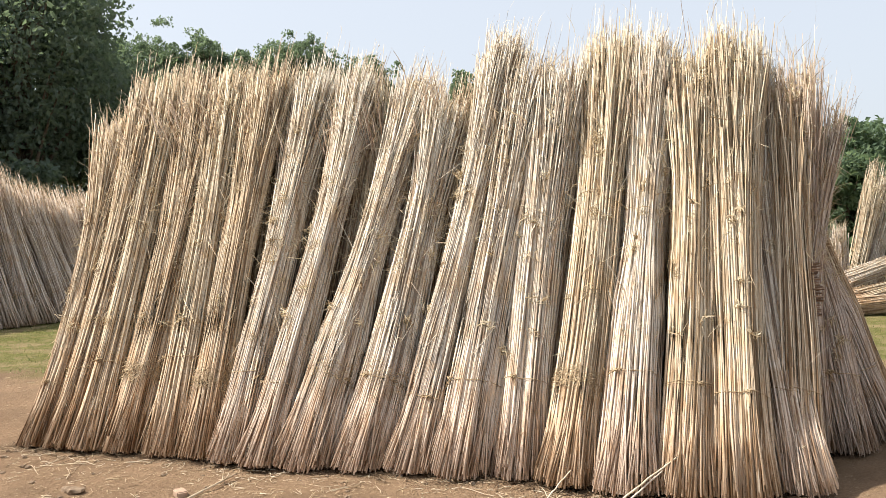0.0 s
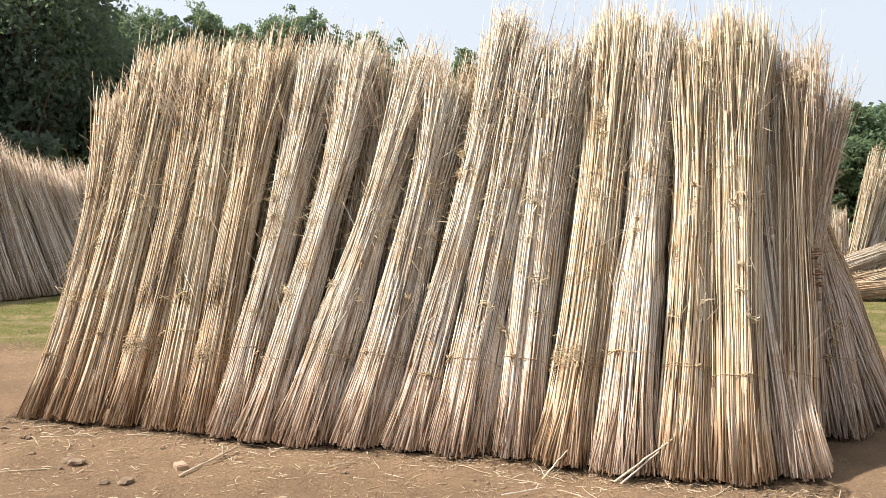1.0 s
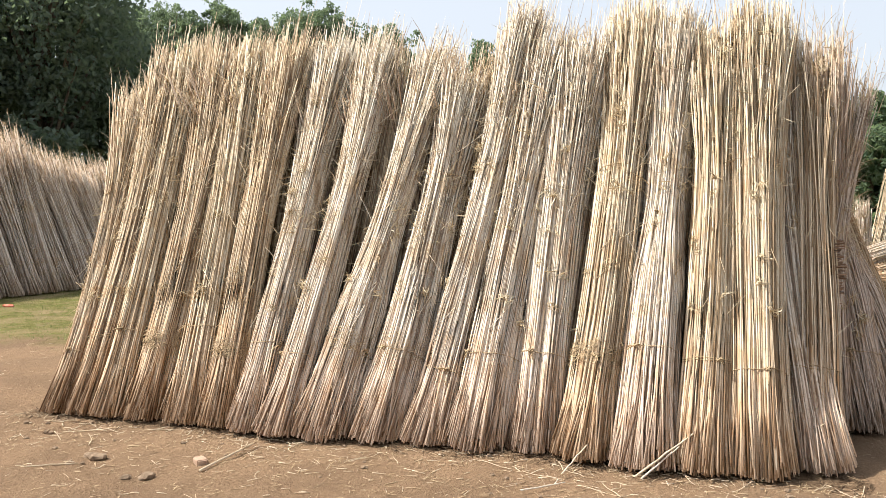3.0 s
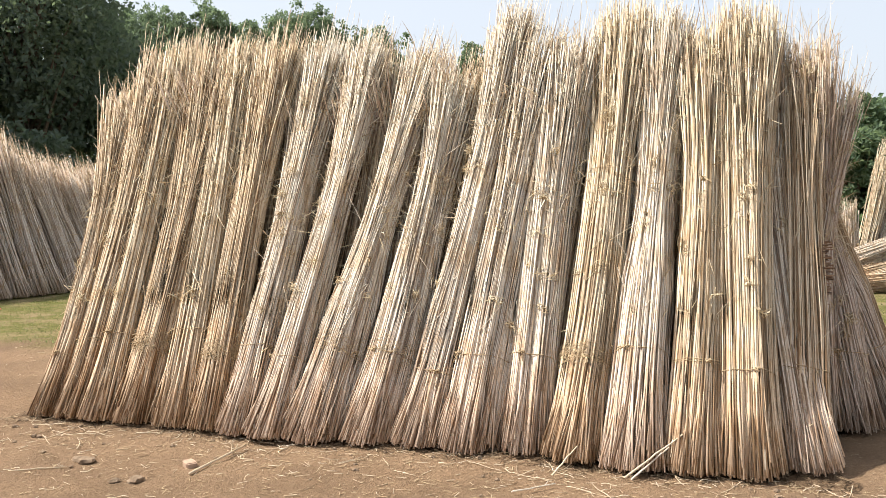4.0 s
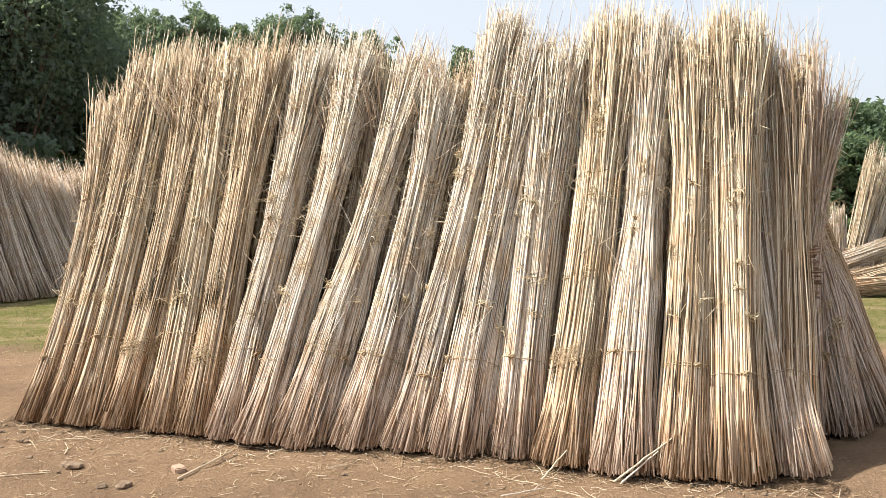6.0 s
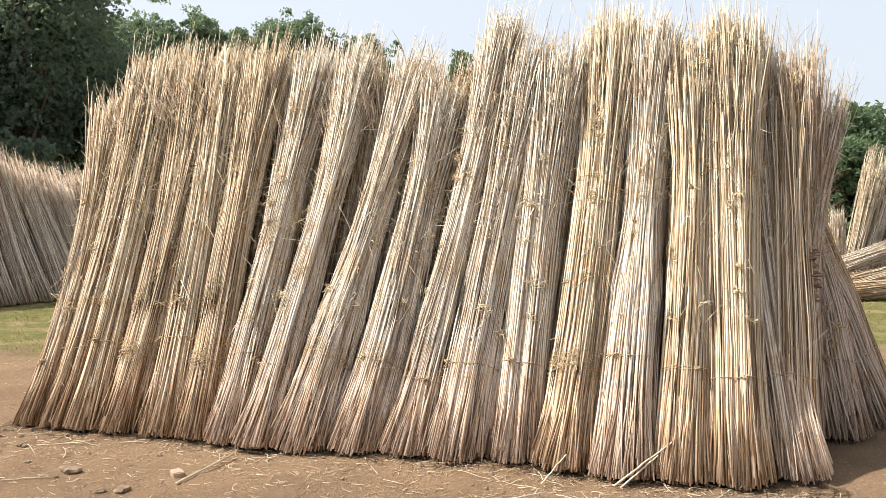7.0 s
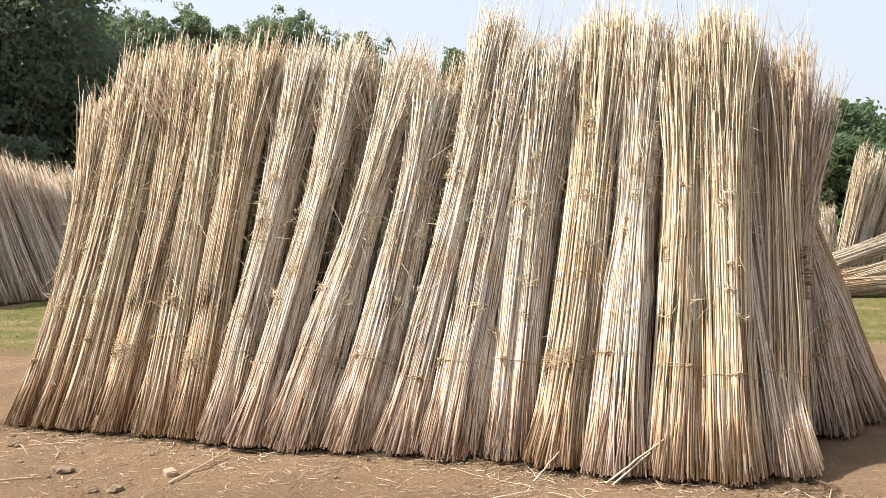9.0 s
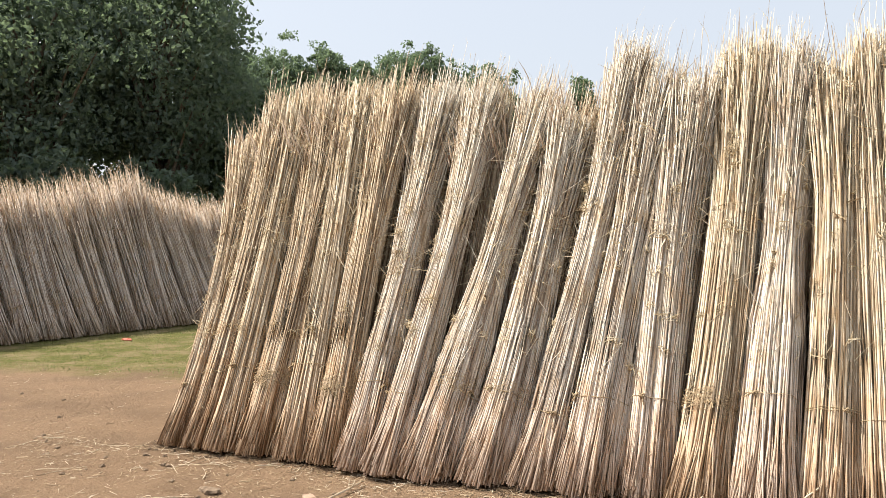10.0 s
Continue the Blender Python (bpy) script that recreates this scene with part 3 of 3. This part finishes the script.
# ---- trees ----
def tree(base, height, crown, leaves, size, material, label, group="", low=0.25, name="tree", trunk=0.02):
    """A broadleaf tree: a tapered trunk, limbs, and a crown of leaves gathered in clumps. crown: its radius."""
    base = np.array((*base, 0.0))
    thing = new(name)
    thing.location = base
    tagged(thing, label, "tree" if name == "tree" else "shrub", group)
    k = np.linspace(0, 1, 8)
    sway = rng.normal(0, 0.05 * height, 2)
    stem = np.stack([sway[0] * k**2, sway[1] * k**2, k * height * 0.82], -1)
    v, f = tubes(stem[None], np.interp(k, [0, 0.15, 1], [trunk * height * 1.5, trunk * height, trunk * height * 0.2])[None], 8)
    part("trunk", mesh_from("trunk", v, f), BARK, thing)
    n = max(40, int(leaves / 50))
    d = unit(rng.normal(0, 1, (n, 3)))
    r = rng.uniform(0.35, 1.0, n) ** 0.6
    middle = 0.5 * (1 + low) * height
    tall = 0.5 * (1 - low) * height
    clump = d * r[:, None] * (crown, crown, tall) + (0, 0, middle)
    lumpy = np.array([0.78 + 0.5 * noise.noise(Vector(q) * 1.7 + Vector(base) * 0.31) for q in d])
    clump = (clump - (0, 0, middle)) * lumpy[:, None] + (sway[0] * 0.5, sway[1] * 0.5, middle)
    limbs = min(n, 26)
    t = np.linspace(0, 1, 6)[:, None]
    from_h = np.clip((clump[:limbs, 2] / height - 0.28), 0.15, 0.75)
    root = np.stack([sway[0] * from_h**2, sway[1] * from_h**2, from_h * height * 0.82], -1)
    lines = root[:, None] * (1 - t) + clump[:limbs, None] * t + np.array((0, 0, 0.08 * height)) * (t * (1 - t))
    v, f = tubes(lines, np.linspace(trunk * height * 0.38, 0.015, 6)[None].repeat(limbs, 0), 5)
    part("branchwork", mesh_from("branchwork", v, f), BARK, thing, kind="stuff")
    which = rng.integers(0, n, leaves)
    puff = rng.uniform(0.10, 0.27, n)[which] * crown
    at = clump[which] + unit(rng.normal(0, 1, (leaves, 3))) * (puff * rng.uniform(0.1, 1.0, leaves) ** 0.5)[:, None] * (1.15, 1.15, 0.8)
    at[:, 2] = np.maximum(at[:, 2], 0.15)
    long = unit(rng.normal(0, 1, (leaves, 3)) - (0, 0, 0.5))
    wide = unit(np.cross(long, rng.normal(0, 1, (leaves, 3))))
    s = size * rng.uniform(0.6, 1.3, leaves)[:, None]
    fold = np.cross(long, wide) * s * 0.12
    v = np.stack([at - long * s * 0.5, at + wide * s * 0.3 + fold, at + long * s * 0.5, at - wide * s * 0.3 + fold], 1).reshape(-1, 3)
    part("crown", mesh_from("crown", v, np.arange(leaves * 4).reshape(-1, 4), smooth=False), material, thing, kind="stuff")
    return thing


GROVE = "dark trees behind the long stack"
for x, y, h, c in ((-16.0, 31.5, 16.0, 4.5), (-19.5, 28.5, 15.0, 5.2), (-24.5, 26.5, 15.0, 5.4), (-17.5, 35.5, 16.5, 5.2), (-23.5, 33.5, 17.0, 5.6), (-15.6, 39.0, 12.0, 4.0), (-29.5, 25.0, 15.0, 5.4)):
    tree((x, y), h, c, 24000, 0.24, LEAF_DARK, "large dark-green broadleaf tree with dense crown", GROVE, low=0.12)
for x, y in ((-12.2, 33.5), (-14.5, 28.5), (-17.5, 26.0), (-20.5, 23.5), (-23.0, 22.0), (-10.8, 37.0)):
    tree((x, y), rng.uniform(4.5, 6.0), 2.6, 7000, 0.26, LEAF_DARK, "dense dark shrub under the grove", "undergrowth shrubs", low=0.0, name="shrub")

tree((-12.9, 37.0), 9.8, 2.6, 12000, 0.22, LEAF_GREEN, "fresh green tree at the edge of the grove", low=0.1)

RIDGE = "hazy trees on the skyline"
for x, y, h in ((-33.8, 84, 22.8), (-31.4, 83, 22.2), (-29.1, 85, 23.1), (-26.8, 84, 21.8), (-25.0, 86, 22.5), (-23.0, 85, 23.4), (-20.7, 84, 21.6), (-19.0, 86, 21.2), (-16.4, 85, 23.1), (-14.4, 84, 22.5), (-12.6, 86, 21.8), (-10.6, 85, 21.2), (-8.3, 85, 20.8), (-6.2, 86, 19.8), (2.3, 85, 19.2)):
    tree((x, y), 1.06 * h + rng.uniform(-0.4, 0.4), rng.uniform(2.4, 3.2), 8500, 0.30, LEAF_HAZE_TINT, "distant green tree, haze painted into its leaf colour", RIDGE, low=0.5)
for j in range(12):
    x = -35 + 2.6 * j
    tree((x, 92 + rng.uniform(-2, 2)), 23.2 + 0.7 * math.sin(j * 1.3) - 0.8 * max(0, j - 7), 4.0, 8500, 0.36, LEAF_HAZE_TINT, "distant green tree, haze painted into its leaf colour", RIDGE, low=0.45)

EDGE = "green trees beyond the open end"
for x, y, h, c in ((16.9, 35.0, 7.0, 2.8), (19.0, 35.5, 7.2, 3.0), (18.0, 38.0, 7.2, 3.4), (21.2, 37.5, 7.3, 3.4), (15.0, 37.0, 6.4, 2.8), (17.6, 37.0, 6.4, 2.6), (20.6, 38.0, 7.4, 3.0), (24.0, 39.0, 7.2, 3.2), (15.6, 41.0, 5.6, 2.2), (28.0, 40.0, 8.0, 3.4), (11.5, 45.0, 5.0, 2.4)):
    tree((x, y), 0.93 * h, c, 9500, 0.28, LEAF_GREEN, "bushy mid-green tree in the sun", EDGE, low=0.02)


# ---- litter on the ground ----
def ground_height(x, y):
    return 0.020 * noise.noise((x * 1.3, y * 1.3, 0)) + 0.012 * noise.noise((x * 5, y * 5, 3)) + 0.006 * noise.noise((x * 14, y * 14, 7)) - 0.008


def scatter(n, near=0.6):
    """Places on the open soil, thickest before the foot of the stack."""
    out = []
    while len(out) < n:
        if rng.random() < near:
            p = ROW_FOOT + ROW_ALONG * rng.uniform(-1.2, 6.6) - ROW_BACK * abs(rng.exponential(0.5))
            x, y = p[0], p[1]
        else:
            x, y = rng.uniform(-7.5, 4.5), rng.uniform(3.6, 10.5)
        if (np.array((x, y, 0)) - ROW_FOOT) @ ROW_BACK < 0.1 or x < -3.9:
            out.append((x, y, ground_height(x, y)))
    return np.array(out)


def straw_lines(at, long, rise):
    n = len(at)
    a = rng.uniform(0, 2 * np.pi, n)
    go = np.stack([np.cos(a), np.sin(a), rng.normal(0, 0.05, n)], -1)
    across = np.stack([-np.sin(a), np.cos(a), np.zeros(n)], -1)
    t = np.linspace(-0.5, 0.5, 4)
    lines = at[:, None] + go[:, None] * (long[:, None] * t)[..., None] + across[:, None] * (long * rng.normal(0, 0.025, n))[:, None, None] * (t**2)[None, :, None]
    lines[..., 2] += rise
    return lines, across


n = 1500
lines, _ = straw_lines(scatter(n), rng.uniform(0.012, 0.10, n), 0.006)
v, f = tubes(lines, rng.uniform(0.0010, 0.0024, n)[:, None].repeat(4, 1))
ob = new("straw_litter", mesh_from("straw_litter", v, f, np.full(len(v), 1.4)))
ob.data.materials.append(REED_BROWN)
tagged(ob, "short broken straws strewn over the soil", "straw", kind="stuff")
n = 2200
lines, across = straw_lines(scatter(n, 0.45), rng.uniform(0.02, 0.10, n), 0.007)
v, f = ribbons(lines, across, rng.uniform(0.002, 0.007, n)[:, None] * np.array((0.5, 1, 1, 0.3)))
ob = new("leaf_litter", mesh_from("leaf_litter", v, f))
ob.data.materials.append(ROPE)
tagged(ob, "torn brown leaf scraps on the soil", "leaf litter", kind="stuff")

# rotten chaff whose dark tone also paints the shadow along the foot
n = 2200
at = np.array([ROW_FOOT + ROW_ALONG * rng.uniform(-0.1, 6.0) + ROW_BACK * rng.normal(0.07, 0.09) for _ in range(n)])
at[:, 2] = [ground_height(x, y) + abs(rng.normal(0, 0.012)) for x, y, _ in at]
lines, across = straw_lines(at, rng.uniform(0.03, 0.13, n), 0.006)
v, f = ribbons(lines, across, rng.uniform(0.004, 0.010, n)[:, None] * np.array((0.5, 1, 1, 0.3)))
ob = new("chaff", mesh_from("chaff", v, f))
ob.data.materials.append(HUMUS_SHADOW)
tagged(ob, "rotten chaff heaped along the foot of the stack, darkened for shadow", "chaff", kind="stuff")

k = np.linspace(0, 1, 7)
STRAWS = []
for _ in range(7):
    long, bow = rng.uniform(0.10, 0.42), rng.normal(0, 0.012)
    line = np.stack([(k - 0.5) * long, bow * np.sin(k * np.pi), 0.004 * np.sin(k * 7)], -1)
    v, f = tubes(line[None], np.linspace(0.0032, 0.0016, 7)[None])
    me = mesh_from("straw_piece", v, f, np.repeat(k * 0.6 + 1.0, 4))
    me.materials.append((REED_BROWN, REED_GOLD)[_ % 2])
    STRAWS.append(me)
for j, (x, y, z) in enumerate(scatter(95, 0.85)):
    ob = new("straw_piece", STRAWS[j % 7])
    ob.matrix_world = pose(x, y, z + 0.009, rng.normal(0, 2), rng.normal(0, 3), rng.uniform(0, 360))
    tagged(ob, "single dry reed piece lying on the soil", "straw", "straw pieces on the soil")


def stick(a, b, thick, material, label, name="fallen_stick"):
    a, b = np.array(a), np.array(b)
    t = np.linspace(0, 1, 9)
    line = a + (b - a) * t[:, None] + rng.normal(0, 0.002, (9, 3)) * np.sin(t * np.pi)[:, None]
    thing = new(name)
    thing.location = a
    v, f = tubes(line[None] - a, (thick * np.linspace(1, 0.7, 9))[None])
    part("stem", mesh_from("stem", v, f, np.repeat(t + 0.8, 4)), material, thing)
    k = line[6]
    v, f = tubes(np.array([[k, k + (0.02, 0.03, 0.012), k + (0.03, 0.06, 0.015)]]) - a, np.array([[0.5, 0.4, 0.2]]) * thick)
    part("twig", mesh_from("twig", v, f, np.full(len(v), 1.0)), material, thing)
    return tagged(thing, label, "stick")


stick((-1.60, 5.04, 0.012), (-1.41, 5.66, 0.016), 0.010, REED_BROWN, "long brown stick lying on the soil")
stick((1.05, 4.97, 0.010), (1.46, 5.12, 0.25), 0.008, REED_GOLD, "snapped golden reed propped against a bundle's foot", "broken_reed")
stick((1.09, 4.95, 0.010), (1.35, 5.10, 0.16), 0.007, REED_PALE, "snapped pale reed propped against a bundle's foot", "broken_reed")
stick((0.62, 5.02, 0.010), (0.80, 5.20, 0.14), 0.006, REED_GOLD, "bent golden reed leaning at a bundle's foot", "broken_reed")
stick((0.35, 4.72, 0.010), (0.62, 4.86, 0.012), 0.006, REED_PALE, "thick pale reed piece lying on the soil")
stick((-2.75, 5.10, 0.010), (-2.42, 5.18, 0.012), 0.005, REED_BROWN, "brown reed piece lying on the soil")
stick((-3.05, 4.85, 0.010), (-3.02, 5.00, 0.05), 0.006, REED_PALE, "pale reed stub poking from the soil")


seed_top = on_row(5.02, 3.95)
stick(on_row(5.10, 3.2, 0.1), seed_top, 0.0035, REED_DARK, "tall dark seed stalk standing above the stack", "seed_stalk")


def lump(x, y, sx, sy, sz, material, name, label, category, group="", square=False):
    bm = bmesh.new()
    if square:
        bmesh.ops.create_cube(bm, size=2.0)
        bmesh.ops.bevel(bm, geom=bm.edges[:], offset=0.22, segments=2, affect="EDGES")
    else:
        bmesh.ops.create_icosphere(bm, subdivisions=2, radius=1.0)
    seed = rng.uniform(0, 50)
    for q in bm.verts:
        q.co *= 1 + (0.10 if square else 0.45) * noise.noise(q.co * 1.6 + Vector((seed, 0, 0)))
        q.co = Vector((q.co.x * sx, q.co.y * sy, q.co.z * sz))
    me = bpy.data.meshes.new(name)
    bm.to_mesh(me)
    bm.free()
    me.materials.append(material)
    ob = new(name, me)
    ob.matrix_world = pose(x, y, ground_height(x, y) + sz * 0.55, 0, 0, rng.uniform(0, 180))
    return tagged(ob, label, category, group)


lump(-1.66, 5.24, 0.055, 0.035, 0.024, BRICK_CLAY, "brick_fragment", "worn clay brick fragment half sunk in soil", "brick", square=True)
lump(-7.72, 14.05, 0.10, 0.06, 0.03, RED_SCRAP, "plastic_scrap", "crumpled red and white scrap on the grass", "litter")
for x, y, q in ((-2.42, 5.36, 0.045), (-2.36, 5.33, 0.06), (-1.9, 4.95, 0.05), (-2.02, 4.93, 0.035), (1.92, 4.35, 0.04), (3.9, 8.0, 0.13), (4.3, 8.2, 0.17), (4.75, 8.1, 0.10)):
    lump(x, y, q, q * 0.8, q * 0.5, CLOD, "clod", "dark dry soil clod lying on the ground", "clod", "soil clods")
for x, y, _ in scatter(90, 0.5):
    q = rng.uniform(0.008, 0.024)
    lump(x, y, q, q * 0.8, q * 0.55, CLOD, "clod", "small brown soil clod lying on the ground", "clod", "soil clods")

# grass across the way
n = 9000
x = np.where(rng.random(n) < 0.7, rng.uniform(-10.5, -3.2, n), rng.uniform(4.5, 10.5, n))
y = rng.uniform(10.3, 17.5, n)
at = np.stack([x, y, np.zeros(n)], -1)
tall = rng.uniform(0.01, 0.035, n)
a = rng.uniform(0, 2 * np.pi, n)
go = unit(np.stack([np.cos(a) * 0.6, np.sin(a) * 0.6, np.ones(n)], -1))
t = np.linspace(0, 1, 3)
lines = at[:, None] + go[:, None] * (tall[:, None] * t)[..., None]
v, f = ribbons(lines, np.stack([-np.sin(a), np.cos(a), np.zeros(n)], -1), 0.012 * np.array((1, 0.8, 0.1)) * np.ones((n, 1)))
ob = new("grass", mesh_from("grass", v, f))
ob.data.materials.append(GRASS)
tagged(ob, "short patchy green grass on the open ground", "grass", kind="stuff")
